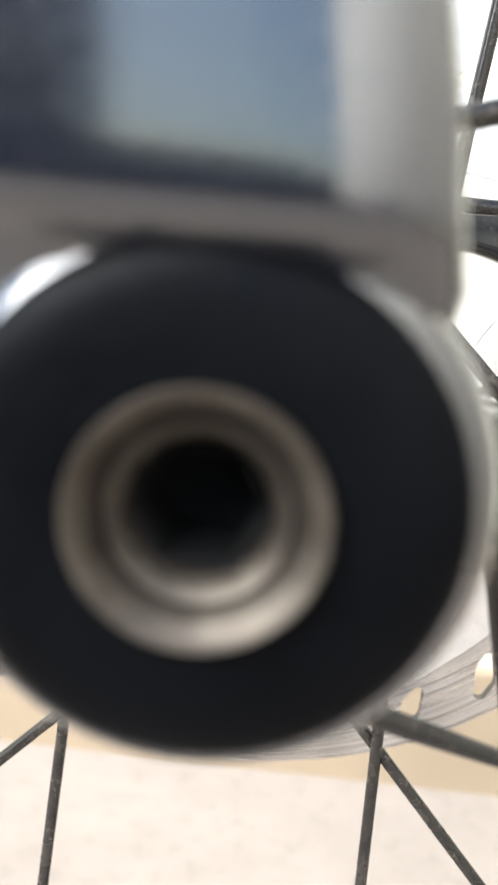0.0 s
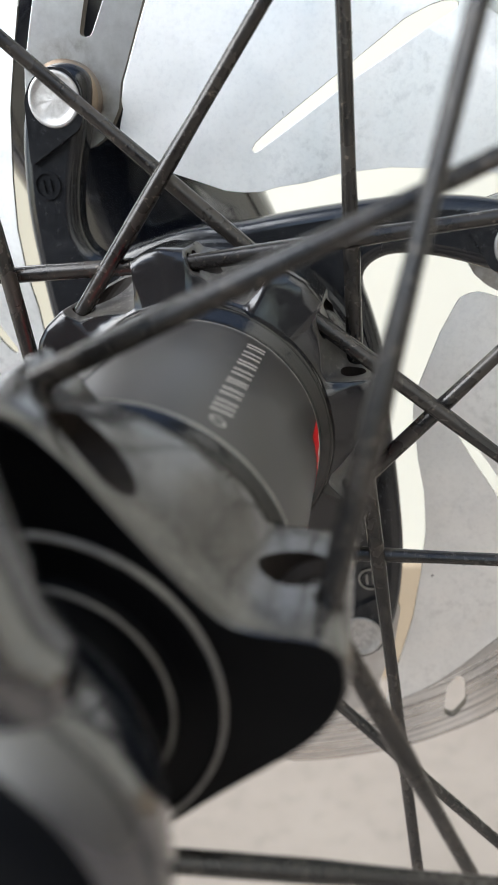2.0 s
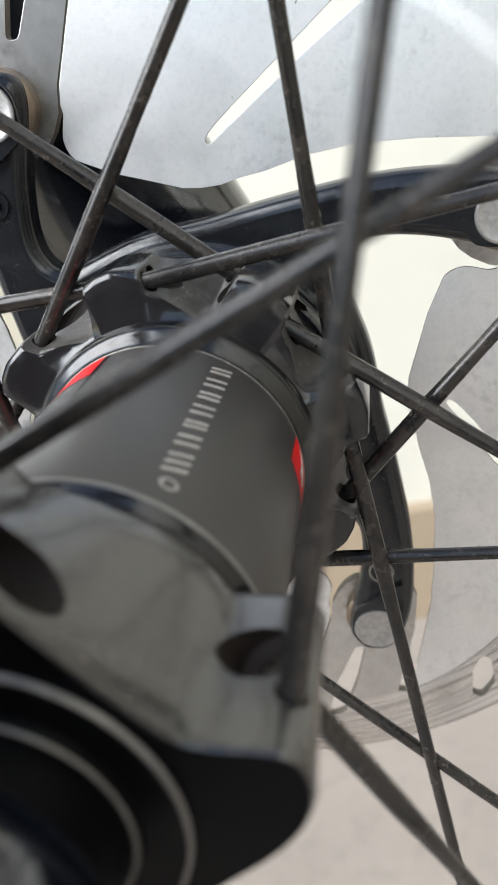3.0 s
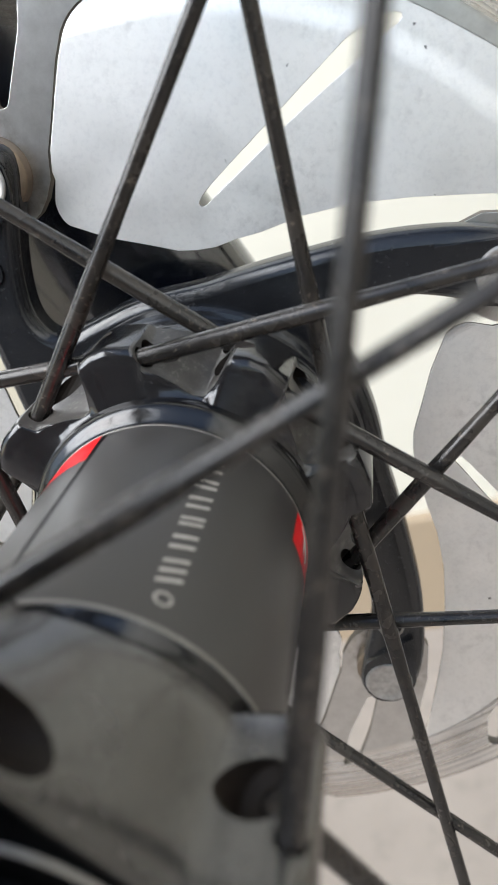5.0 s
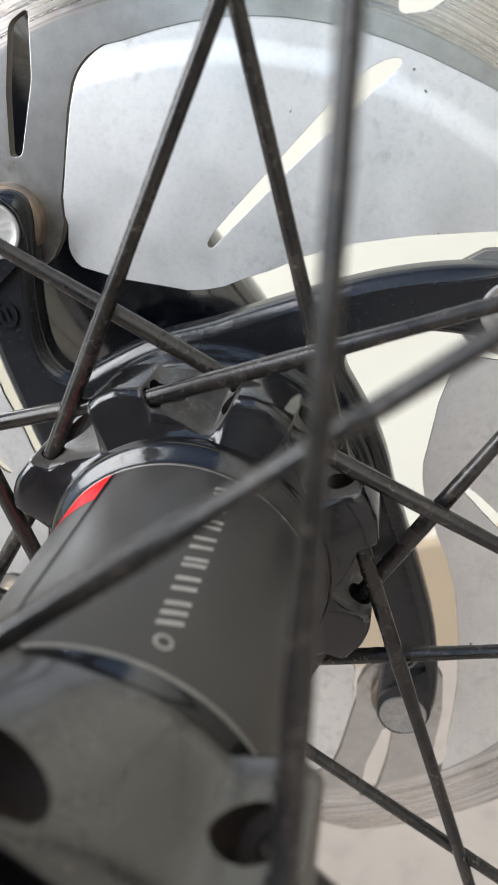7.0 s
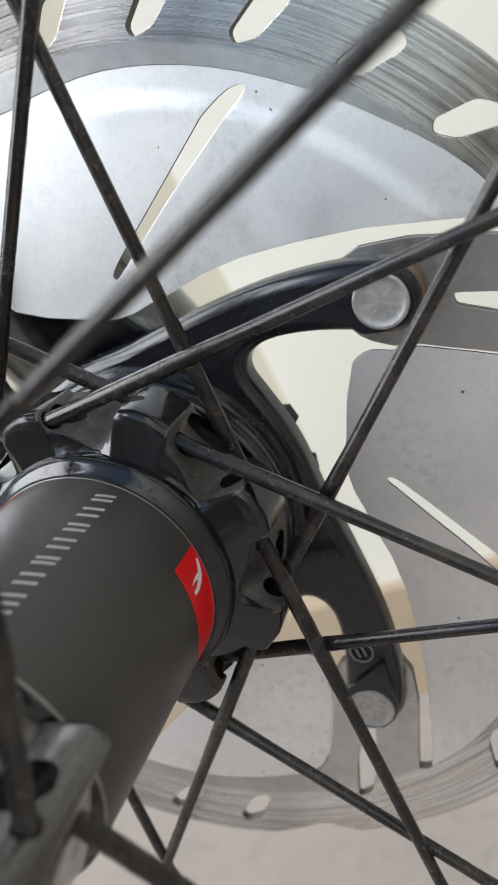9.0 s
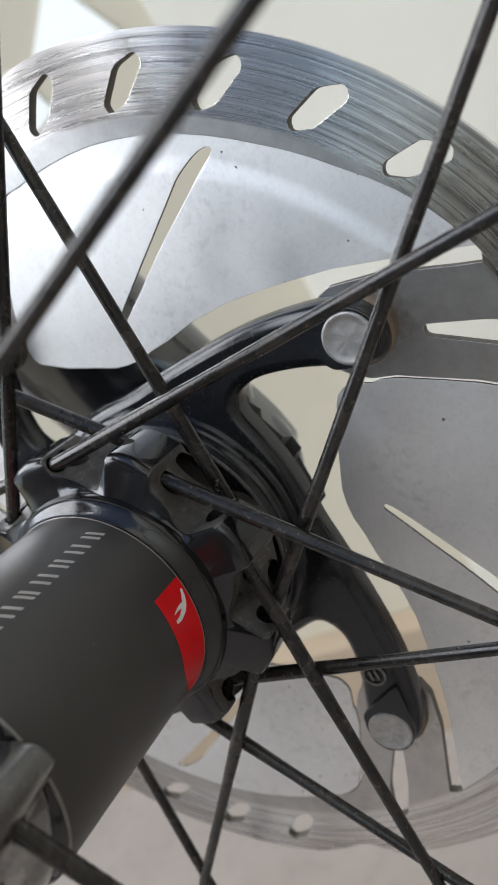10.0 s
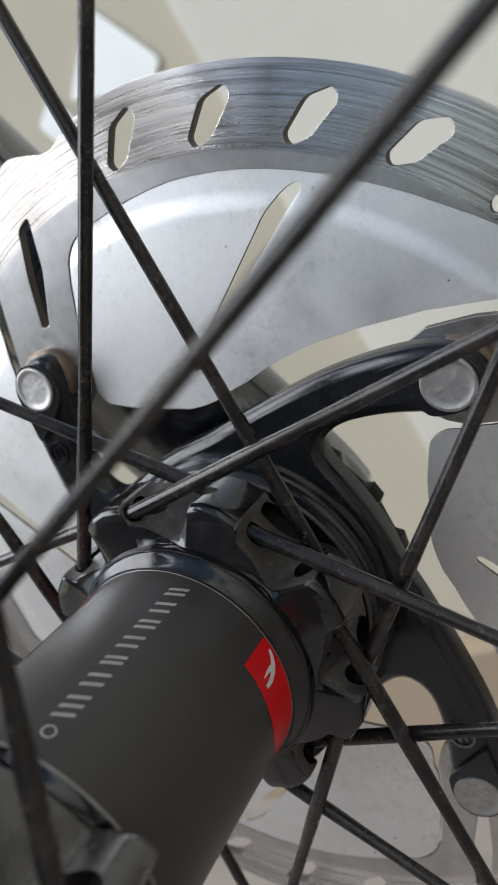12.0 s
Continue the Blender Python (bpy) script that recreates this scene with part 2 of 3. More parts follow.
def make_wall():
    mt = Mat("cream_wall_paint", (0.66, 0.62, 0.50), 0.8)
    mt.color(mt.mix(mt.ramp(mt.noise(5.0, 5.0), [(0.3, 0.0), (0.75, 1.0)]), (0.635, 0.62, 0.54), (0.57, 0.545, 0.465)))
    mt.bump(mt.noise(160.0), 0.25, 0.0008)
    return mt.m


def make_ground():
    mt = Mat("light_paving", (0.56, 0.50, 0.44), 0.85)
    a = mt.ramp(mt.noise(14.0, 6.0, 0.65), [(0.32, 0.0), (0.7, 1.0)])
    b = mt.ramp(mt.noise(70.0, 5.0), [(0.52, 0.0), (0.78, 0.6)])
    c1 = mt.mix(a, (0.265, 0.231, 0.2), (0.225, 0.195, 0.168))
    mt.color(mt.mix(b, c1, (0.17, 0.149, 0.128)))
    mt.bump(mt.noise(220.0), 0.4, 0.001)
    return mt.m


M_WALL, M_GROUND = make_wall(), make_ground()
M_REFLECTOR = make_plain("off_white_wall_paint", (0.84, 0.81, 0.74), 0.8, (0.79, 0.76, 0.69), 6.0)
M_WALL_B = make_plain("beige_wall_paint", (0.47, 0.43, 0.33), 0.8, (0.42, 0.385, 0.30), 6.0)
M_SKIRT = make_plain("brown_beige_paint", (0.34, 0.265, 0.18), 0.6, (0.29, 0.23, 0.16), 9.0)
M_DARK = make_plain("grey_render", (0.075, 0.074, 0.074), 0.9, (0.055, 0.055, 0.055), 8.0)
M_PANEL = make_plain("white_plastic", (0.84, 0.86, 0.83), 0.5, (0.80, 0.82, 0.79), 40.0)


# ---------------------------------------------------------------- mesh helpers
def at(r, ang, y):
    """A point r mm from the axle at that angle of the wheel, y mm along the axle from the rotor."""
    a = radians(ang + TURN)
    return Vector((r * math.cos(a) / 1000, y / 1000, AXLE + r * math.sin(a) / 1000))


def mm(x, y, z):
    return Vector((x / 1000, y / 1000, AXLE + z / 1000))


def thing(name, base, label, category, group="", kind=""):
    ob = new(name)
    ob.empty_display_size = 0.02
    ob.location = base
    bpy.context.view_layer.update()
    return tagged(ob, label, category, group, kind)


def place_of(ob):
    return ob.location + (place_of(ob.parent) if ob.parent else Vector())


def part(name, bm, material, parent=None, label="", smooth=40, data=None):
    """Links a bmesh, built in world coordinates, as one mesh object under parent."""
    if data is None:
        bmesh.ops.recalc_face_normals(bm, faces=bm.faces)
        if parent:
            bmesh.ops.translate(bm, verts=bm.verts, vec=-place_of(parent))
        data = bpy.data.meshes.new(name)
        bm.normal_update()
        for f in bm.faces:
            f.smooth = abs(f.normal.y) < 0.99995
        for e in bm.edges:
            e.smooth = not (len(e.link_faces) == 2 and e.calc_face_angle(0) > radians(smooth))
        bm.to_mesh(data)
        bm.free()
        data.materials.append(material)
    ob = new(name, data)
    ob.parent = parent
    if label:
        ob["label"] = label
    return ob


def bevel(bm, width, segments=2, limit=30):
    edges = [e for e in bm.edges if len(e.link_faces) == 2 and e.calc_face_angle(0) > radians(limit)]
    bmesh.ops.bevel(bm, geom=edges, offset=width / 1000, segments=segments, profile=0.6, affect="EDGES", clamp_overlap=True)
    return bm


def revolve(profile, steps=96, closed=False, first=0.0, span=360.0):
    """A lathe about the axle: profile of (r, y) in mm."""
    bm = bmesh.new()
    full = span >= 360
    rings = []
    for i in range(steps if full else steps + 1):
        ang = first + span * i / steps
        rings.append([bm.verts.new(at(max(r, 0.001), ang, y)) for r, y in profile])
    n = len(profile)
    for i in range(steps):
        a, b = rings[i], rings[(i + 1) % len(rings)]
        for j in range(n if closed else n - 1):
            bm.faces.new((a[j], a[(j + 1) % n], b[(j + 1) % n], b[j]))
    return bm


def smooth_loop(points, rounds=2):
    """Chaikin corner cutting of a closed loop of (x, z)."""
    for _ in range(rounds):
        out = []
        for i, p in enumerate(points):
            q = points[(i + 1) % len(points)]
            out += [(0.75 * p[0] + 0.25 * q[0], 0.75 * p[1] + 0.25 * q[1]), (0.25 * p[0] + 0.75 * q[0], 0.25 * p[1] + 0.75 * q[1])]
        points = out
    return points


def fillet(points, radius, steps=4):
    """A closed loop of (x, z) with its corners rounded."""
    out = []
    n = len(points)
    for i in range(n):
        p, a, b = Vector(points[i]), Vector(points[i - 1]), Vector(points[(i + 1) % n])
        da, db = a - p, b - p
        cut = min(radius, da.length * 0.45, db.length * 0.45)
        s0, s1 = p + da.normalized() * cut, p + db.normalized() * cut
        for k in range(steps + 1):
            t = k / steps
            q = s0 * (1 - t) ** 2 + p * 2 * t * (1 - t) + s1 * t ** 2
            out.append((q.x, q.y))
    return out


def bore(ob, cutters):
    """Cuts round holes out of a mesh object: each cutter is a bmesh in world coordinates."""
    for cut in cutters:
        bmesh.ops.recalc_face_normals(cut, faces=cut.faces)
        bmesh.ops.translate(cut, verts=cut.verts, vec=-place_of(ob.parent))
        data = bpy.data.meshes.new("drill")
        cut.to_mesh(data)
        cut.free()
        drill = new("drill", data)
        drill.parent = ob.parent
        mod = ob.modifiers.new("hole", "BOOLEAN")
        # The drilled walls carry their shade as a dark colour.
        data.materials.append(M_BORE_SHADE)
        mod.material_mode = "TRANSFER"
        mod.operation, mod.solver, mod.object = "DIFFERENCE", "EXACT", drill
        done = bpy.data.meshes.new_from_object(ob.evaluated_get(bpy.context.evaluated_depsgraph_get()))
        ob.modifiers.clear()
        ob.data = done
        bpy.data.objects.remove(drill)
        bpy.data.meshes.remove(data)


def polar(points):
    """(r, angle) in the wheel to flat (x, z) in mm."""
    return [(r * math.cos(radians(a + TURN)), r * math.sin(radians(a + TURN))) for r, a in points]


def plate(outline, y0, y1, holes=(), edge=0.0):
    """A plate between y0 and y1 from an outline and holes of (x, z) mm."""
    bm = bmesh.new()
    edges = []
    for loop in (outline, *holes):
        vs = [bm.verts.new(mm(x, y0, z)) for x, z in loop]
        edges += [bm.edges.new((a, b)) for a, b in zip(vs, vs[1:] + vs[:1])]
    bmesh.ops.triangle_fill(bm, use_beauty=True, use_dissolve=False, edges=edges)
    got = bmesh.ops.extrude_face_region(bm, geom=list(bm.faces))
    moved = [v for v in got["geom"] if isinstance(v, bmesh.types.BMVert)]
    bmesh.ops.translate(bm, verts=moved, vec=(0, (y1 - y0) / 1000, 0))
    bmesh.ops.recalc_face_normals(bm, faces=bm.faces)
    if edge:
        rim = [e for e in bm.edges if len(e.link_faces) == 2 and e.calc_face_angle(0) > radians(50)
               and abs(e.verts[0].co.y - e.verts[1].co.y) < 1e-6]
        bmesh.ops.bevel(bm, geom=rim, offset=edge / 1000, segments=2, profile=0.6, affect="EDGES", clamp_overlap=True)
    return bm


def tube(points, radii, sides=14, caps=True):
    """A round bar along points (world metres), one radius in mm for each."""
    bm = bmesh.new()
    rings = []
    for i, p in enumerate(points):
        d = (points[min(i + 1, len(points) - 1)] - points[max(i - 1, 0)]).normalized()
        side = d.cross(Vector((0, 1, 0)))
        side = side.normalized() if side.length > 0.05 else d.cross(Vector((1, 0, 0))).normalized()
        up = side.cross(d)
        rings.append([bm.verts.new(p + (side * math.cos(2 * math.pi * k / sides) + up * math.sin(2 * math.pi * k / sides)) * radii[i] / 1000) for k in range(sides)])
    for a, b in zip(rings, rings[1:]):
        for k in range(sides):
            bm.faces.new((a[k], a[(k + 1) % sides], b[(k + 1) % sides], b[k]))
    if caps:
        bm.faces.new(rings[0][::-1])
        bm.faces.new(rings[-1])
    return bm


def box(x0, x1, y0, y1, z0, z1):
    bm = bmesh.new()
    bmesh.ops.create_cube(bm, size=1)
    bmesh.ops.transform(bm, matrix=Matrix.Translation(((x0 + x1) / 2, (y0 + y1) / 2, (z0 + z1) / 2)) @ Matrix.Diagonal((x1 - x0, y1 - y0, z1 - z0, 1)), verts=bm.verts)
    return bm


# ---------------------------------------------------------------- setting
bm = bmesh.new()
bmesh.ops.create_grid(bm, x_segments=8, y_segments=8, size=40)
tagged(part("ground", bm, M_GROUND), "pale stained concrete paving under the wheel", "paving", kind="structure")
tagged(part("wall_back", bevel(box(-0.127, 6, 0.376, 0.56, -0.02, 2.8), 4), M_WALL), "cream painted wall behind the bicycle wheel", "wall", kind="structure")
tagged(part("wall_side", box(-6, -0.1272, 0.398, 0.56, -0.02, 2.8), M_WALL_B), "darker beige wall section set back beside the cream one", "wall", kind="structure")
skirt = bevel(box(-6, 0.749, 0.366, 0.3985, -0.01, 0.094), 3)
# Unseen pale wall, added as a reflector for the fork's right side.
tagged(part("wall_right", box(0.75, 0.9, -3.0, 0.3755, -0.02, 1.6), M_REFLECTOR), "unseen off-white wall added to reflect light from the right", "wall", kind="structure")
# Two unseen dark blocks, added only to darken what the fork reflects.
tagged(part("wall_front", box(-0.459, 0.35, -1.8, -1.6, -0.02, 0.46), M_DARK), "unseen low dark block added to darken reflections in the fork", "wall", kind="structure")
tagged(part("wall_pier", box(-2.2, -0.46, -1.8, -1.6, -0.02, 0.95), M_DARK), "unseen taller dark block added to darken reflections in the fork", "wall", kind="structure")
tagged(part("baseboard", skirt, M_SKIRT), "brown-beige painted base strip along the wall", "baseboard", kind="structure")

# ---------------------------------------------------------------- bicycle: hub
bike = thing("bicycle", mm(0, -35, -340), "black bicycle, its front wheel upright on pale paving", "bicycle")

hub = part("hub_shell", revolve([(14.5, -18), (18.3, -24.2), (18.6, -25.0), (18.4, -26.0), (17.7, -26.7), (17.05, -27.0), (17.0, -27.6), (17.0, -40), (17.0, -62.0),
                                 (16.9, -62.3), (16.2, -62.5), (10, -62.5)], 128), M_SHELL, bike, "satin black hub shell")
part("lip_ring", revolve([(16.9, -29.3), (17.06, -29.2), (17.08, -28.9), (16.95, -28.7), (17.15, -28.35), (17.55, -28.0), (18.2, -27.55), (18.6, -27.15), (18.82, -26.7), (18.92, -26.2), (18.95, -25.4), (18.6, -24.0), (17.5, -23.6)], 128), M_GLOSS, hub, "polished black lip of the hub")
part("shell_edge", revolve([(16.98, -61.98), (17.04, -62.05), (17.03, -62.36), (16.85, -62.48), (16.5, -62.52)], 128), M_EDGE, hub, "bare metal edge of the hub shell")
part("shell_end", revolve([(16.9, -62.45), (16.75, -62.65), (16.35, -63.0), (15.9, -63.5), (15.6, -64.2), (12, -64.4)], 128), M_GLOSS, hub, "polished black end of the shell")


def star(outline):
    """A loop of (x, z) round the axle as (radius, angle in the wheel)."""
    return [(math.hypot(x, z), math.degrees(math.atan2(z, x)) - TURN) for x, z in outline]


def loft(loop, levels):
    """A closed ring through one star-shaped loop, set at each level: (y, radius from (r, angle))."""
    bm = bmesh.new()
    rings = [[bm.verts.new(at(change(r, a), a, y)) for r, a in loop] for y, change in levels]
    n = len(loop)
    for a, b in zip(rings, rings[1:] + rings[:1]):
        for k in range(n):
            bm.faces.new((a[k], a[(k + 1) % n], b[(k + 1) % n], b[k]))
    return bm


# disc-side flange: eight domed lobes, each with a sloping pocket before it
LOBE = [(25.2, 9.6), (25.7, 5), (25.8, 0), (25.2, -7.6), (22.6, -9.4), (21.6, -14), (20.3, -20), (19.2, -26), (19.3, -30.5), (21.3, -33), (23.6, -34.3)]


def dome(r, cut):
    u = min(1, max(0, (r - 20.5) / 3.5))
    return r - cut * u * u * (3 - 2 * u)


def deepen(r, part_way):
    return r + part_way * 0.72 * max(0, 25.2 - r)


bm = loft(star(fillet(polar([(r, 108 + a - 45 * k) for k in range(8) for r, a in LOBE]), 0.24, 1)), [
    (-25.7, lambda r, a: 18.5), (-25.2, lambda r, a: 18.5 + 0.35 * (r - 18.5)), (-24.95, lambda r, a: 18.5 + 0.65 * (r - 18.5)),
    (-24.85, lambda r, a: dome(r, 0.95)), (-24.65, lambda r, a: dome(r, 0.5)), (-24.3, lambda r, a: dome(r, 0.2)), (-23.5, lambda r, a: dome(r, 0.04)),
    (-22.6, lambda r, a: r), (-19, lambda r, a: deepen(r, 0.45)), (-15.4, lambda r, a: deepen(r, 1)), (-14.8, lambda r, a: deepen(r, 1) - 0.5), (-14.6, lambda r, a: 15.0)])
disc_flange = part("disc_flange", bm, M_FLANGE, hub, "lobed glossy black spoke flange", smooth=33)
disc_flange.data.materials.append(M_POCKET)
disc_flange.data.materials.append(M_WORN)
for face in disc_flange.data.polygons:
    turned = face.center + place_of(disc_flange) - mm(0, 0, 0)
    if abs(face.normal.y) < 0.75 and math.hypot(turned.x, turned.z) < 0.0246 and turned.y > -0.0246:
        face.material_index = 2 if turned.y < -0.0243 else 1
    # rubbed edges of each lobe: every loop point of LOBE gives two points, with a narrow face between them
    level, k = divmod(face.index, 16 * len(LOBE))
    if 3 <= level <= 8 and k % (2 * len(LOBE)) in (0, 6):
        face.material_index = 2
part("flange_neck", revolve([(18, -16), (18.2, -12), (19.5, -9), (10, -9)], 64), M_FLANGE, hub)

# fork-side flange: four lobes
QUAD = [(14.8, 45), (15.5, 35), (17.3, 29.5), (20, 26.3), (21.9, 23.5), (22.6, 19), (22.3, 12.5), (21.0, 5), (19.0, -3), (17.0, -12), (15.6, -22), (14.9, -33)]


def tail(r, a):
    """The lobes sink into the body towards the shell, but for their leading shoulder."""
    turn = (a + 45) % 90 - 45
    return 16.25 + max(0, r - 16.25) * (0.25 + 0.75 * min(1, max(0, (turn - 8) / 10)))


def blend(m):
    return lambda r, a: r + (tail(r, a) - r) * m


bm = loft(star(smooth_loop(polar([(r, a - 90 * k) for k in range(4) for r, a in QUAD]), 2)), [
    (-80.2, lambda r, a: 12.0), (-80.2, lambda r, a: r - 0.5), (-80.05, lambda r, a: r - 0.16), (-79.6, lambda r, a: r), (-75.5, blend(0.12)), (-72, blend(0.35)),
    (-69, blend(0.65)), (-66.5, blend(0.88)), (-64.3, blend(1)), (-63.8, lambda r, a: tail(r, a) - 0.12), (-63.5, lambda r, a: tail(r, a) - 0.5), (-63.4, lambda r, a: 13.0)])
fork_flange = part("fork_flange", bm, M_NEAR, hub, "four-lobed dark grey spoke flange")
pts = [(r - 0.4, a - 90 * k) for k in range(4) for r, a in QUAD]
part("flange_face", plate(smooth_loop(polar(pts), 2), -80.35, -79), M_CAP, hub, "black end face of the flange")
part("end_cap", revolve([(13.6, -80.2), (13.5, -80.6), (12.9, -80.8), (12.5, -80.6), (10.3, -80.7), (10.0, -81.4), (9.6, -81.4), (9.0, -86.2), (5, -86.2)], 96), M_CAP, hub, "black end cap with thin rings")
part("cap_ring", revolve([(13.15, -80.5), (13.25, -80.95), (13.45, -81.0), (13.6, -80.6)], 96), M_EDGE, hub, "thin bare metal ring")
part("cap_ring", revolve([(9.6, -81.2), (9.7, -81.6), (9.9, -81.65), (10.05, -81.2)], 96), M_EDGE, hub, "thin bare metal ring")

# spokes: sense of the tangent, angle, distance from the axis, y, slope
SPOKES = [
    (-1, 106.3, 23.1, -23.1, 0.008), (-1, 62.6, 21.8, -20.8, -0.060), (-1, 16.9, 22.1, -20.9, -0.062), (-1, -28.5, 22.6, -20.4, -0.025),
    (-1, 152.7, 23.0, -21.0, -0.044), (-1, 196.7, 22.5, -22.5, -0.020), (1, -33.8, 22.5, -19.4, -0.017), (1, -80.3, 20.9, -19.1, -0.033),
    (1, -121.3, 23.2, -16.5, -0.118), (1, 11.5, 21.7, -16.0, -0.076), (1, 57.4, 22.7, -16.7, -0.071), (1, 101.8, 23.0, -20.5, -0.026),
    (1, 192.5, 23.2, -18.1, -0.055), (-1, 122.8, 20.2, -71.2, 0.132), (1, -3.8, 18.8, -76.4, 0.185), (-1, 31.7, 18.8, -71.1, 0.188),
    (1, -95.6, 16.5, -80.3, 0.239),
]
SPOKES += [(-1, 242, 22.5, -21.3, -0.04), (-1, 287, 22.5, -21.3, -0.04), (1, 147, 22.5, -18, -0.055)]
SPOKES += [(-1, 212, 19.5, -72, 0.15), (-1, 302, 19.5, -72, 0.15), (1, 86, 18.6, -76, 0.19), (1, 176, 18.6, -76, 0.19)]


def spoke(sense, ang, r, y, slope):
    """A straight-pull spoke; returns the drill for its seat in the flange."""
    near = y < -50
    a = radians(ang + TURN)
    d = Vector((-math.sin(a) * sense, slope, math.cos(a) * sense))
    mid = at(r, ang, y)
    reach = math.sqrt(0.292 ** 2 - (r / 1000) ** 2)
    first = 0.0035 if near else -0.003 if sense < 0 else -0.0005
    stops = (first, first + 0.006, 0.024, 0.034, 0.2, reach)
    r0, r1 = (1.05, 0.77) if near else (1.15, 0.95)
    part("spoke", tube([mid + d * q for q in stops], [r0, r0, r0, r1, r1, r1], 16), M_SPOKE, bike)
    wide = 2.7 if near else 1.75
    return tube([mid - d * 0.016, mid + d * (first - 0.0005), mid + d * first, mid + d * 0.016], [wide, wide, r0 + 0.25, r0 + 0.25], 20)


drills = [(row[3], spoke(*row)) for row in SPOKES]
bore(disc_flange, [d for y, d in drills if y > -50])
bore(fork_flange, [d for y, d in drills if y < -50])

RIMC = [(277, -46), (290, -47.5), (303, -46), (304, -44), (298, -42), (298, -28), (304, -26), (303, -24), (290, -22.5), (277, -24), (270, -35)]
rim = part("rim", revolve(RIMC, 128, closed=True), M_RIM, bike, "black wheel rim")
part("tyre", revolve([(321 + 18.5 * math.cos(t * math.pi / 8), -35 + 15 * math.sin(t * math.pi / 8)) for t in range(16)], 128, closed=True), M_TYRE, rim, "black rubber tyre")

# foil and print on the shell


def patch(rows, r):
    """A thin curved sheet on the shell: rows of (angle, y_a, y_b)."""
    bm = bmesh.new()
    prev = None
    for ang, ya, yb in rows:
        row = [bm.verts.new(at(r, ang, ya + (yb - ya) * j / 6)) for j in range(7)]
        if prev:
            for j in range(6):
                bm.faces.new((prev[j], prev[j + 1], row[j + 1], row[j]))
        prev = row
    return bm


def foil(first, sense):
    rows = []
    for i in range(36):
        u = i / 35
        rows.append((first + sense * 84 * u, -29.3, -35.4 + 7.5 * max(0, (u - 0.46) / 0.54) ** 1.4))
    return rows


part("foil_edge", revolve([(17.03, -29.30), (17.10, -29.25), (17.10, -29.12), (17.03, -29.08)], 128), M_EDGE, hub, "thin pale edge of the hub foil")
part("red_sticker", patch(foil(22, -1), 17.05), M_RED, hub, "red foil sticker with a white curved mark")
part("red_sticker", patch(foil(116, 1), 17.05), M_RED, hub, "red foil sticker at the end of the shell")


def ribbon(line, widths, r):
    """A thin stroke on the shell through (angle, y), with its widths in mm."""
    bm = bmesh.new()
    arc = math.pi * r / 180
    n = 6 * (len(line) - 1) + 1
    us = np.linspace(0, len(line) - 1, n)
    at_i = range(len(line))
    ang = np.interp(us, at_i, [p[0] * arc for p in line])
    ys = np.interp(us, at_i, [p[1] for p in line])
    for _ in range(3):
        ang[1:-1], ys[1:-1] = (ang[:-2] + 2 * ang[1:-1] + ang[2:]) / 4, (ys[:-2] + 2 * ys[1:-1] + ys[2:]) / 4
    wide = np.interp(us, at_i, widths)
    da, dy = np.gradient(ang), np.gradient(ys)
    size = np.hypot(da, dy)
    prev = None
    for i in range(n):
        ox, oy = -dy[i] / size[i] * wide[i] / 2, da[i] / size[i] * wide[i] / 2
        row = [bm.verts.new(at(r, (ang[i] + ox) / arc, ys[i] + oy)), bm.verts.new(at(r, (ang[i] - ox) / arc, ys[i] - oy))]
        if prev:
            bm.faces.new((prev[0], prev[1], row[1], row[0]))
        prev = row
    return bm


part("sticker_mark", ribbon([(16.5, -30.0), (13.0, -30.4), (10.2, -31.0), (8.4, -31.6), (6.7, -32.8), (6.7, -34.0)], [0.45, 0.75, 0.95, 0.9, 0.75, 0.5], 17.10), M_WHITE, hub, "white curved mark")
part("sticker_mark", ribbon([(10.4, -33.7), (10.9, -32.6), (10.6, -31.4)], [0.12, 0.45, 0.8], 17.105), M_WHITE, hub, "white curved mark")
part("foil_edge", patch([(116.0, -29.2, -62), (116.35, -29.2, -62)], 17.04), M_EDGE, hub, "thin pale edge of the hub foil")
part("foil_seam", patch([(113.5, -28.5, -62), (114.8, -28.5, -62), (116.0, -28.5, -62)], 17.03), M_CAP, hub, "dark seam of the hub foil")


def print_bars(y0, wide, count):
    """One printed sign as plain slanted bars."""
    bm = bmesh.new()
    bar = 0.58
    for k in range(count):
        prev = None
        for j in range(8):
            ang = 60.9 + 8.0 * j / 7
            y = y0 - k * (wide - bar) / (count - 1) - (ang - 61.2) * 0.13
            row = [bm.verts.new(at(17.04, ang, y)), bm.verts.new(at(17.04, ang, y - bar))]
            if prev:
                bm.faces.new((prev[0], prev[1], row[1], row[0]))
            prev = row
    return bm


y0 = -31.2
for wide, count in ((1.7, 2), (2.2, 2), (1.8, 2), (2.2, 2), (1.6, 2), (2.2, 2), (3.4, 3)):
    part("print_mark", print_bars(y0, wide, count), M_PRINT, hub, "grey printed bars")
    y0 -= wide + 1.65
ringlet = bmesh.new()
ri, ro = [], []
for k in range(24):
    a = 2 * math.pi * k / 24
    for lst, q in ((ri, 0.62), (ro, 0.9)):
        lst.append(ringlet.verts.new(at(17.04, 64.6 + math.degrees(q * math.sin(a) / 17), -58.9 + q * math.cos(a))))
for k in range(24):
    ringlet.faces.new((ri[k], ro[k], ro[(k + 1) % 24], ri[(k + 1) % 24]))
part("print_mark", ringlet, M_PRINT, hub, "small grey printed ring")

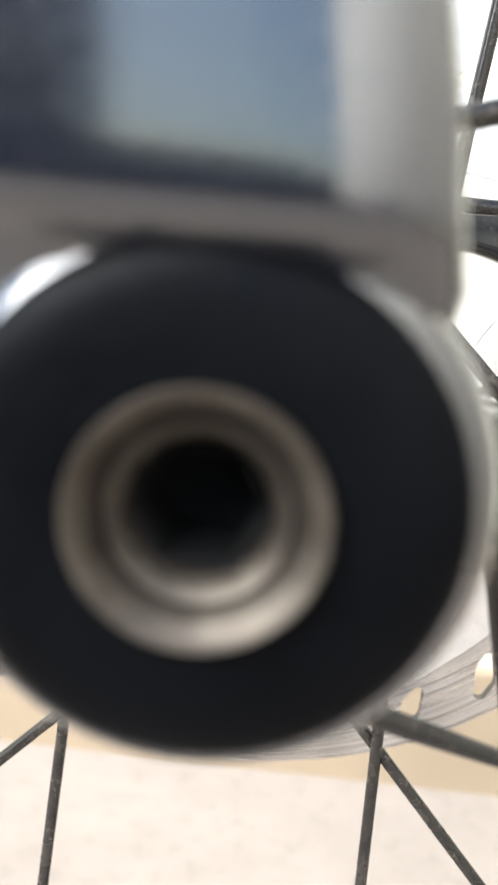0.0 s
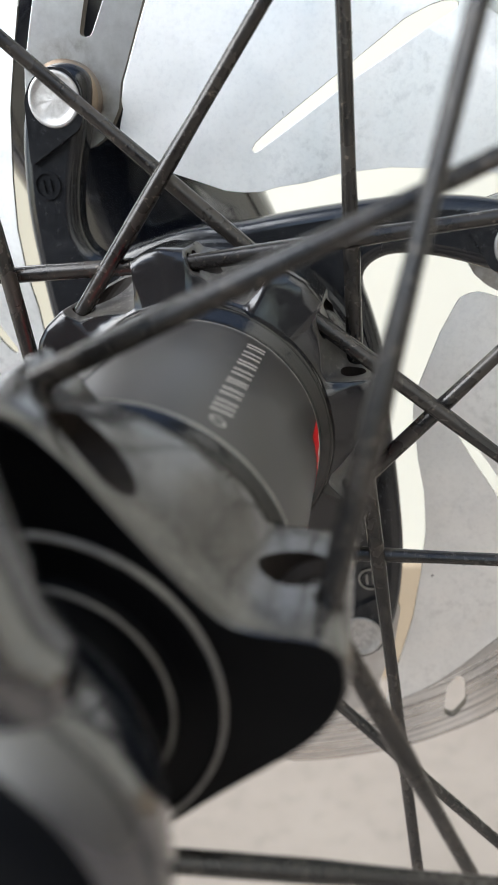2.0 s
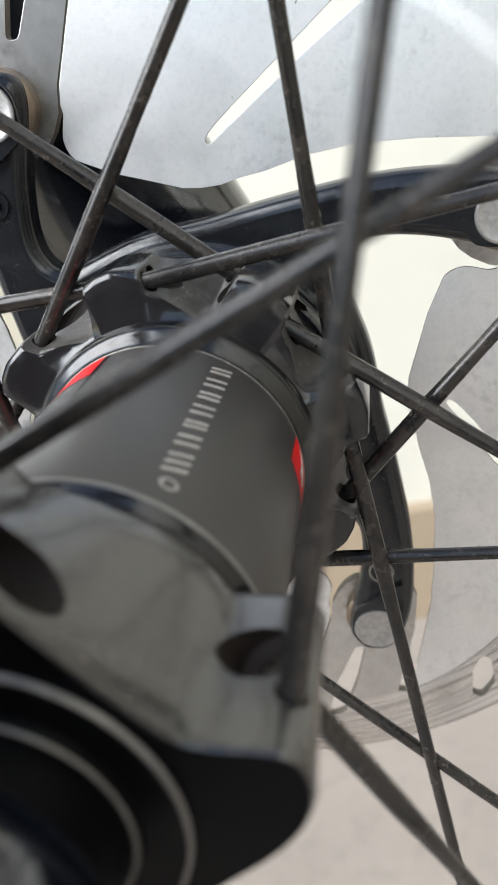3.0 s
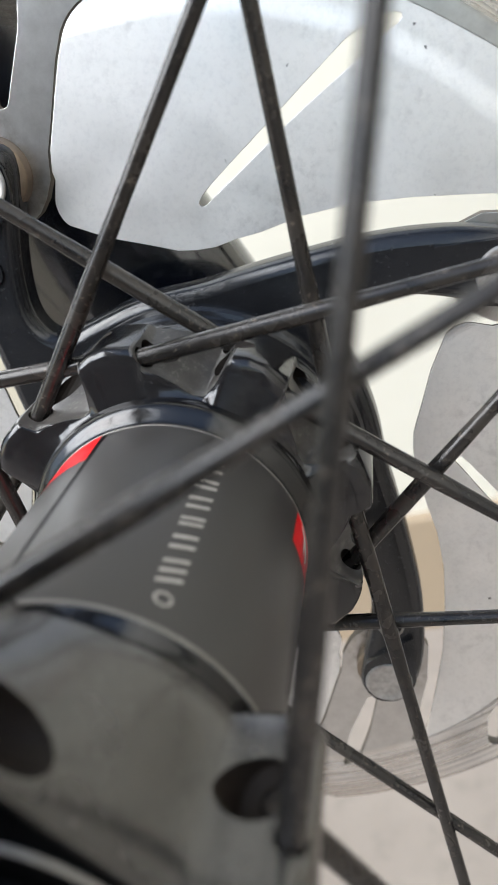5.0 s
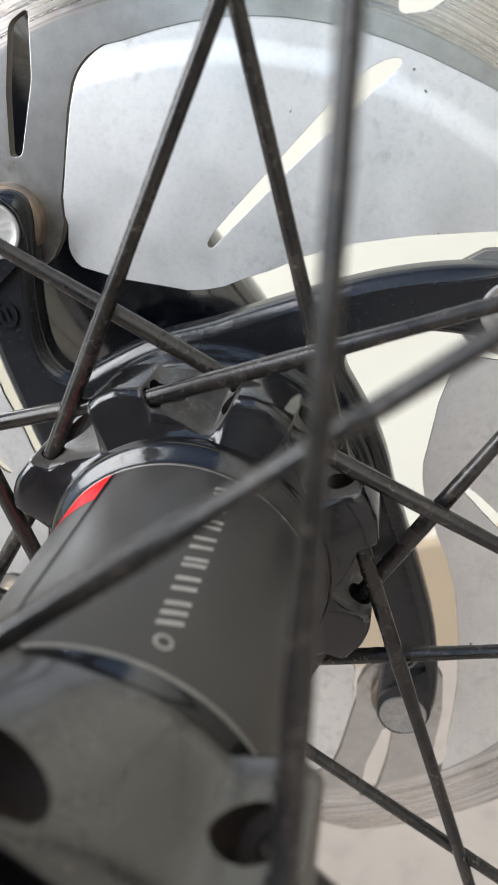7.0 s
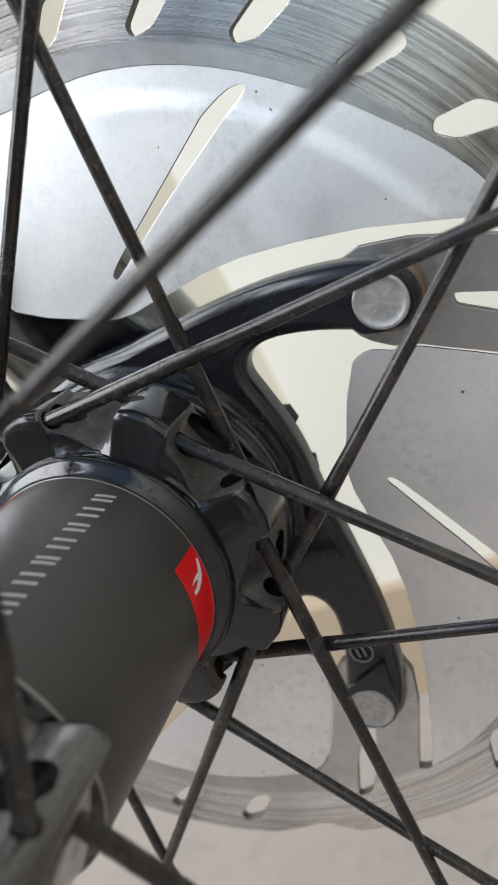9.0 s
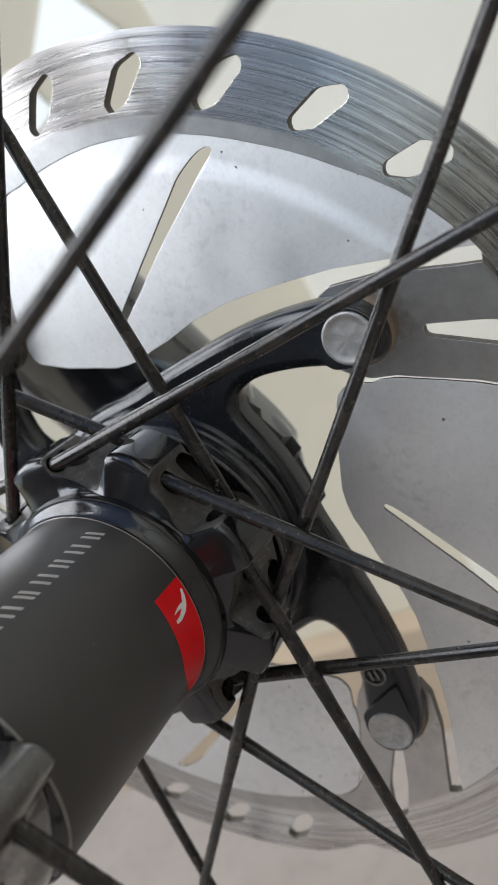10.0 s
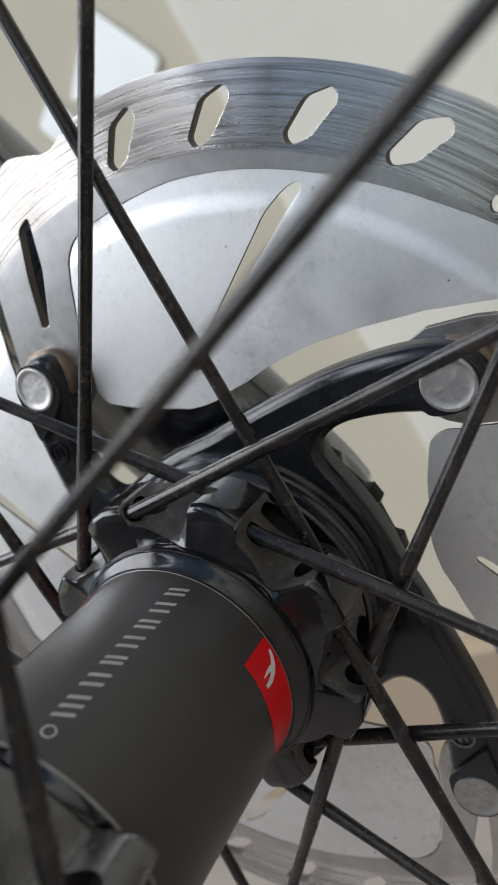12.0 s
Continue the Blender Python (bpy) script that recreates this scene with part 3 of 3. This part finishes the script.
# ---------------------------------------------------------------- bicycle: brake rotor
def dark_walls(ob, within):
    """The cut walls of slots and openings get a darker brown steel."""
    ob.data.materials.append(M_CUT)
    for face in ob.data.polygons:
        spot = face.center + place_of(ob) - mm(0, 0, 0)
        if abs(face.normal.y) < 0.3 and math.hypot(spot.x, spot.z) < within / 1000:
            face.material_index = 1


vents = []
for q in range(4):
    for k in range(5):
        c = 42.8 + 11.87 * k + 90 * q
        vents.append(fillet(polar([(77.3, c - 2.2), (75.7, c - 3.1), (70.6, c - 0.4), (69.2, c + 2.1), (70.6, c + 2.9), (75.5, c + 0.7)]), 0.9))
    b = 90 * q
    vents.append(fillet(polar([(71.4, 108.2 + b), (70.9, 110.9 + b), (64, 115.1 + b), (57.0, 119.5 + b), (56.2, 117.9 + b), (63.7, 111.4 + b)]), 1.0))
NICK_A, NICK_R = (0, 88, 92, 96.4, 99.8, 100.8, 105.2, 106.2, 107), (80, 80, 79.6, 78.4, 76.9, 76.8, 79.6, 80, 80)
ring = polar([(float(np.interp((a * 1.5 + 17) % 90 + 17, NICK_A, NICK_R)), a * 1.5 + 34) for a in range(240)])
ARM = [(64.3, 101.5), (63.6, 103.7), (62.9, 104.9), (62.2, 105.8), (61.3, 106.7), (58.6, 108.6), (55.0, 110.9), (51.4, 113.6), (49, 115.8), (45.8, 117.9), (43.9, 120.7), (42.9, 123.3), (42.7, 125.7), (43.3, 128.5), (45.2, 132), (49.0, 135.0), (52, 134.0), (57.4, 129.4), (62, 125.2), (66.2, 122.0), (68.8, 120.4), (69.6, 121.4)]
EDGE_A, EDGE_R = (122.5, 131, 140, 151, 166.5, 175.5, 188, 191.4), (69.6, 69.0, 67.4, 66.4, 66.0, 65.6, 64.3, 63.9)
pts = []
for q in range(4):
    pts += [(r, a + 90 * q) for r, a in ARM] + [(float(np.interp(a, EDGE_A, EDGE_R)), a + 90 * q) for a in np.arange(122.5, 191, 3.5)]
bm = plate(ring, -0.45, 1.35, [polar(pts)] + vents, edge=0.06)
rotor = part("brake_rotor", bm, M_BAND, bike, "brushed steel brake disc with slanted slots")
dark_walls(rotor, 78.6)


def quarter_turns(ob):
    """The same piece at the other three quarters of the disc."""
    here = ob.parent.location + bike.location
    for q in (1, 2, 3):
        twin = new(ob.name.split(".")[0], ob.data)
        twin.parent = ob.parent
        c = mm(0, 0, 0) - here
        twin.matrix_basis = Matrix.Translation(c) @ Matrix.Rotation(radians(90 * q), 4, "Y") @ Matrix.Translation(-c)
        if "label" in ob:
            twin["label"] = ob["label"]


FIN = [(64.2, 101.3), (63.9, 102.4), (63.4, 103.5), (62.8, 104.6), (62.1, 105.5), (61.2, 106.3), (58.5, 108.2), (54.9, 110.6), (51.4, 113.2), (49, 115.3), (46.6, 116.9), (45.4, 117.2), (43.7, 118.8), (42.7, 119.7), (41.5, 120.1), (40.4, 120.1), (39.4, 119.7), (35.4, 113.2), (32.6, 104.5),
       (31.0, 97), (30.9, 92), (31.4, 87), (32.8, 82), (34.4, 76.5), (38.2, 69), (42.5, 61.3), (47.5, 53.4), (54.4, 45.2), (61, 38.6), (65.6, 35.0), (69.6, 32.3)]
FIN += [(float(np.interp(a, EDGE_A, EDGE_R)) + 0.3, a - 90) for a in np.arange(124, 191, 3)]
SLOT = smooth_loop(polar([(37.6, 90.9), (36.8, 90.5), (36.9, 89.4), (38.2, 87.5), (43, 81.3), (50, 75.2), (56.7, 70.4), (61.5, 67.9), (64.3, 66.4), (65.0, 67.0), (63.7, 69.0), (60.0, 71.7), (58.4, 72.5), (48, 79.4), (40, 88.0)]), 1)
bm = plate(polar(FIN), -0.55, 0.0, [SLOT], edge=0.05)
for k in range(17):
    out = at(1, 36 + 4 * k, 0) - at(0, 0, 0)
    for rad in (60.0, 60.7, 61.4, 62.1, 62.8, 63.4):
        bmesh.ops.bisect_plane(bm, geom=list(bm.verts) + list(bm.edges) + list(bm.faces), plane_co=at(rad, 36 + 4 * k, 0), plane_no=out)
for v in bm.verts:
    rad = math.hypot(v.co.x, v.co.z - AXLE) * 1000
    u = min(1, max(0, (rad - 60.0) / 3.4))
    v.co.y += 0.00026 * u * u * (3 - 2 * u)
fin = part("cooling_fin", bm, M_FIN, rotor, "bead-blasted aluminium cooling fin", smooth=30)
dark_walls(fin, 64.7)
quarter_turns(fin)

SP = [(27, 90), (28.6, 82.5), (33.6, 67.8), (40.6, 56.3), (46.8, 48.3), (51.4, 43), (54.7, 38.8), (55.2, 34.2), (53.0, 30.3), (50.0, 29.5), (45.0, 34.0), (40, 40.6), (34.7, 47.8), (31.2, 50.2), (28.2, 48.6), (27.0, 38), (26.6, 20)]
outline = []
for q in range(4):
    outline += polar([(r, a - 90 * q) for r, a in SP])
bm = plate(smooth_loop(outline, 2), -3.5, -0.8)
front = [f for f in bm.faces if all(abs(v.co.y + 0.0035) < 1e-6 for v in f.verts)]
for inset, rise in ((0.12, 0.45), (0.3, 0.5), (0.5, 0.45), (0.6, 0.3), (0.35, 0.08)):
    bmesh.ops.inset_region(bm, faces=front, thickness=inset / 1000, depth=0.0, use_even_offset=True)
    for v in {v for f in front for v in f.verts}:
        v.co.y -= rise / 1000
part("spider", bm, M_SPIDER, rotor, "black anodised four-armed carrier", smooth=35)
part("spider_boss", revolve([(24.6, -4.6), (24.4, -6.2), (24.0, -6.8), (23.4, -7.0), (23.1, -7.4), (22.95, -8.6), (22.75, -8.7), (22.6, -9.0), (22.5, -10.0), (22.3, -10.35), (21.9, -10.45),
                             (20.9, -10.45), (20.6, -10.3), (20.4, -9.6), (12, -9.6)], 96), M_SPIDER, rotor, "black stepped centre of the carrier", smooth=25)
part("collar_edge", revolve([(22.46, -10.12), (22.36, -10.36), (22.16, -10.47), (21.98, -10.5)], 96), M_WORN, rotor, "rubbed edge of the centre collar")


def boss(r, ang, profile, steps=40):
    """A lathe about an axis through (r, ang), parallel to the axle: profile of (radius, y)."""
    bm = bmesh.new()
    c = at(r, ang, 0)
    rings = []
    for i in range(steps):
        a = 2 * math.pi * i / steps
        rings.append([bm.verts.new(c + Vector((max(p, 0.01) * math.cos(a), y, max(p, 0.01) * math.sin(a))) / 1000) for p, y in profile])
    for i in range(steps):
        a, b = rings[i], rings[(i + 1) % steps]
        for j in range(len(profile) - 1):
            bm.faces.new((a[j], a[j + 1], b[j + 1], b[j]))
    return bm


def stamp(r, ang):
    """A round cast mark: a thin ring with two short bars."""
    bm = boss(r, ang, [(2.1, -5.4), (2.1, -5.62), (1.75, -5.62), (1.75, -5.4)], 28)
    for dx in (-0.6, 0.5):
        c = at(r, ang, -5.55)
        got = bmesh.ops.create_cube(bm, size=1)["verts"]
        bmesh.ops.transform(bm, matrix=Matrix.Translation(c + Vector((dx / 1000, 0, 0))) @ Matrix.Diagonal((0.0004, 0.0002, 0.0018, 1)), verts=got)
    return bm


pad = plate(fillet(polar([(45.0, 46.8), (49.2, 42.9), (52.6, 40.4), (54.1, 37.9), (54.5, 34.9), (53.0, 31.9), (50.3, 30.9), (47.5, 32.0), (44.9, 34.2)]), 1.0), -6.15, -5.2, edge=0.25)
quarter_turns(part("rivet_pad", pad, M_SPIDER, rotor, "black raised seat with a pointed rib beside the rivet"))
quarter_turns(part("bushing", boss(50.4, 35.6, [(4.0, -2.9), (4.9, -2.8), (5.3, -2.4), (5.4, -0.5)]), M_BUSH, rotor, "bronzed steel bushing under the rivet"))
part("cast_mark", stamp(41.3, -45.0), M_EDGE, rotor, "round cast mark on the carrier arm")
part("cast_mark", stamp(41.6, 137.0), M_SPIDER, rotor, "round cast mark on the carrier arm")
crush = boss(50.14, 36, [(3.95, -5.4), (3.95, -6.15), (3.85, -6.4), (3.6, -6.5), (3.3, -6.42), (3.0, -6.28), (2.4, -6.26), (1.8, -6.25), (1.2, -6.25), (0.6, -6.27), (0, -6.28)], 60)
for v in crush.verts:
    spot = v.co - at(50.14, 36, 0)
    rad, turn = math.hypot(spot.x, spot.z) * 1000, math.atan2(spot.z, spot.x)
    if 0.1 < rad < 3.1:
        lump = noise.noise(Vector((spot.x, 0, spot.z)) * 900) + 0.6 * noise.noise(Vector((spot.x, 0.01, spot.z)) * 2100)
        v.co.y += (0.00006 * lump + 0.00001 * math.sin(11 * turn + 3 * lump)) * math.sin(math.pi * rad / 3.1) ** 0.5
quarter_turns(part("rivet", crush, M_RIVET, rotor, "dull steel rivet head"))
pts = []
for k in range(16):
    pts += [(r, 22.5 * k + da) for da, r in ((0, 24.6), (6, 24.6), (8, 23.2), (20, 23.2))]
part("lock_ring", plate(polar(pts), 1.6, 6.0, edge=0.2), M_CAP, rotor, "black notched lock ring")

# ---------------------------------------------------------------- bicycle: fork and axle
OFF = (-1.5, 1.0)     # the fork ends sit a little behind and above the rotor's centre


def around_axle(profile, steps=96):
    bm = revolve(profile, steps)
    bmesh.ops.translate(bm, verts=bm.verts, vec=(OFF[0] / 1000, 0, OFF[1] / 1000))
    return bm


def fork_leg(side):
    """One leaning leg, round in section, whose lower end carries a round dropout."""
    lean, wide, shift = (math.tan(radians(14)), -0.7, 0.2) if side < 0 else (math.tan(radians(19.6)), 7.0, -2.5)
    if side < 0:
        rows = [(6.0, 11.0, -97.2, -88.8), (10, 12.8, -98.3, -87.4), (12.4, 13.8, -99.2, -86.7), (13.2, 13.7, -99.8, -86.5), (13.8, 13.65, -100.5, -86.4), (14.4, 13.65, -101.05, -86.3), (15.0, 13.65, -101.3, -86.2), (16, 13.7, -101.4, -86.0),
                (18, 13.95, -101.42, -85.5), (22, 14.2, -101.45, -85), (28, 14.35, -101.5, -84.2), (38, 14.45, -101.65, -83.2), (60, 14.8, -102.3, -81.8), (110, 15.5, -105, -79), (200, 17.5, -110, -76), (330, 20.5, -117, -70)]
    else:
        rows = [(z, hw, 21.5 - hd, 21.5 + hd) for z, hw, hd in ((9, 8, 4), (12.5, 11.5, 6.4), (15, 12.8, 7.6), (18, 13.4, 8.6), (22, 13.6, 9.2), (28, 13.7, 9.6), (38, 13.8, 10), (60, 14.2, 11), (110, 15, 12.5), (200, 17, 14.5), (330, 20, 17))]
    bm = bmesh.new()
    rings = []
    n = 48
    for z, hw, front, back in rows:
        ring_v = []
        for k in range(n):
            ca, sa = math.cos(2 * math.pi * k / n), math.sin(2 * math.pi * k / n)
            # the outer leg is flat in front and round behind
            keen = 0.8 if side > 0 else 0.55 if sa < 0 else 0.92
            x, y = math.copysign(abs(ca) ** keen, ca), math.copysign(abs(sa) ** keen, sa)
            mid = front + 0.36 * (back - front) if side < 0 else (front + back) / 2
            ring_v.append(bm.verts.new(mm(-lean * z + shift + (hw + wide) * x, mid + (mid - front if sa < 0 else back - mid) * y, z)))
        rings.append(ring_v)
    for a, b in zip(rings, rings[1:]):
        for k in range(n):
            bm.faces.new((a[k], a[(k + 1) % n], b[(k + 1) % n], b[k]))
    bm.faces.new(rings[0][::-1])
    bm.faces.new(rings[-1])
    leg = part("fork_leg", bm, M_FORK, bike, "glossy blue-black fork leg")
    s = -1 if side < 0 else 1
    inn = -86.4 if side < 0 else 14.5
    part("dropout", around_axle([(6.2, inn), (11.4, inn), (12.2, inn + s), (13.4, inn + s * 4), (14.3, inn + s * 6.5), (14.8, inn + s * 8.6), (14.85, inn + s * 9.8), (14.6, inn + s * 10.8), (14.15, inn + s * 11.7), (13.45, inn + s * 12.5), (12.4, inn + s * 13.1), (11.2, inn + s * 13.55), (6.2, inn + s * 13.6)]), M_FORK, leg, "round end of the fork leg")
    part("dropout_face", around_axle([(6.2, inn + s * 13.0), (6.3, inn + s * 14.0), (8.5, inn + s * 14.0), (9.8, inn + s * 13.95), (11.0, inn + s * 13.78), (11.9, inn + s * 13.52), (12.7, inn + s * 13.1), (12.9, inn + s * 12.7)]), M_DROP, leg, "matt black round pad of the dropout, deepened with painted shade")
    if side > 0:
        neck = [(-14.6, 2), (-14.0, 16), (-9, 20), (5, 20), (9.4, 15), (12.2, 7), (13.2, 0), (9.5, -2), (7.0, 6), (0, 9), (-8, 7), (-11, -2)]
        part("dropout_neck", plate(fillet(neck, 4, 6), inn + s * 1.2, inn + s * 12.6, edge=3.8), M_FORK, leg, "glossy blue-black neck above the dropout")


fork_leg(-1)
fork_leg(1)
axle = part("thru_axle", around_axle([(6.3, -99.5), (6.3, -101.0), (6.2, -101.25), (5.95, -101.2), (5.3, -100.6), (4.8, -99.8), (4.7, -98.9), (4.5, -98.9), (4.45, -99.7), (4.2, -99.6), (3.7, -98.8), (3.4, -98.0), (3.3, -95)], 64), M_BOLT, bike, "worn steel through axle end")
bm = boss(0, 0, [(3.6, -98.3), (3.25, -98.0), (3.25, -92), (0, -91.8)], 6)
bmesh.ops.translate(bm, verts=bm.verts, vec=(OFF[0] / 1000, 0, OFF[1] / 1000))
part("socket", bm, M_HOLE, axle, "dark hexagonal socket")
part("shaft", around_axle([(5.0, -94), (5.0, 20), (0.1, 20)], 32), M_BOLT, axle)

# ---------------------------------------------------------------- pale plates that stand in for bright patches on the wall


def sheet(corners, y):
    x0 = min(c[0] for c in corners)
    base = thing("white_sheet", mm(x0, y, min(c[1] for c in corners)), "thin pale plate standing in for a bright patch on the wall", "sheet", "sheets on the wall")
    part("panel", plate(fillet(corners, 4), y, y + 2.0), M_PANEL, base)


sheet([(-186, 277), (-236, 240), (-176, 206), (-159, 219)], 395.7)
sheet([(-250, 253), (-272, 243), (-259, 207), (-235, 211)], 395.7)
sheet([(-120, 246), (-115, 226), (-104, 227), (-98, 242)], 373.7)
sheet([(25, 136), (33, 117), (44, 112), (56, 120)], 373.7)
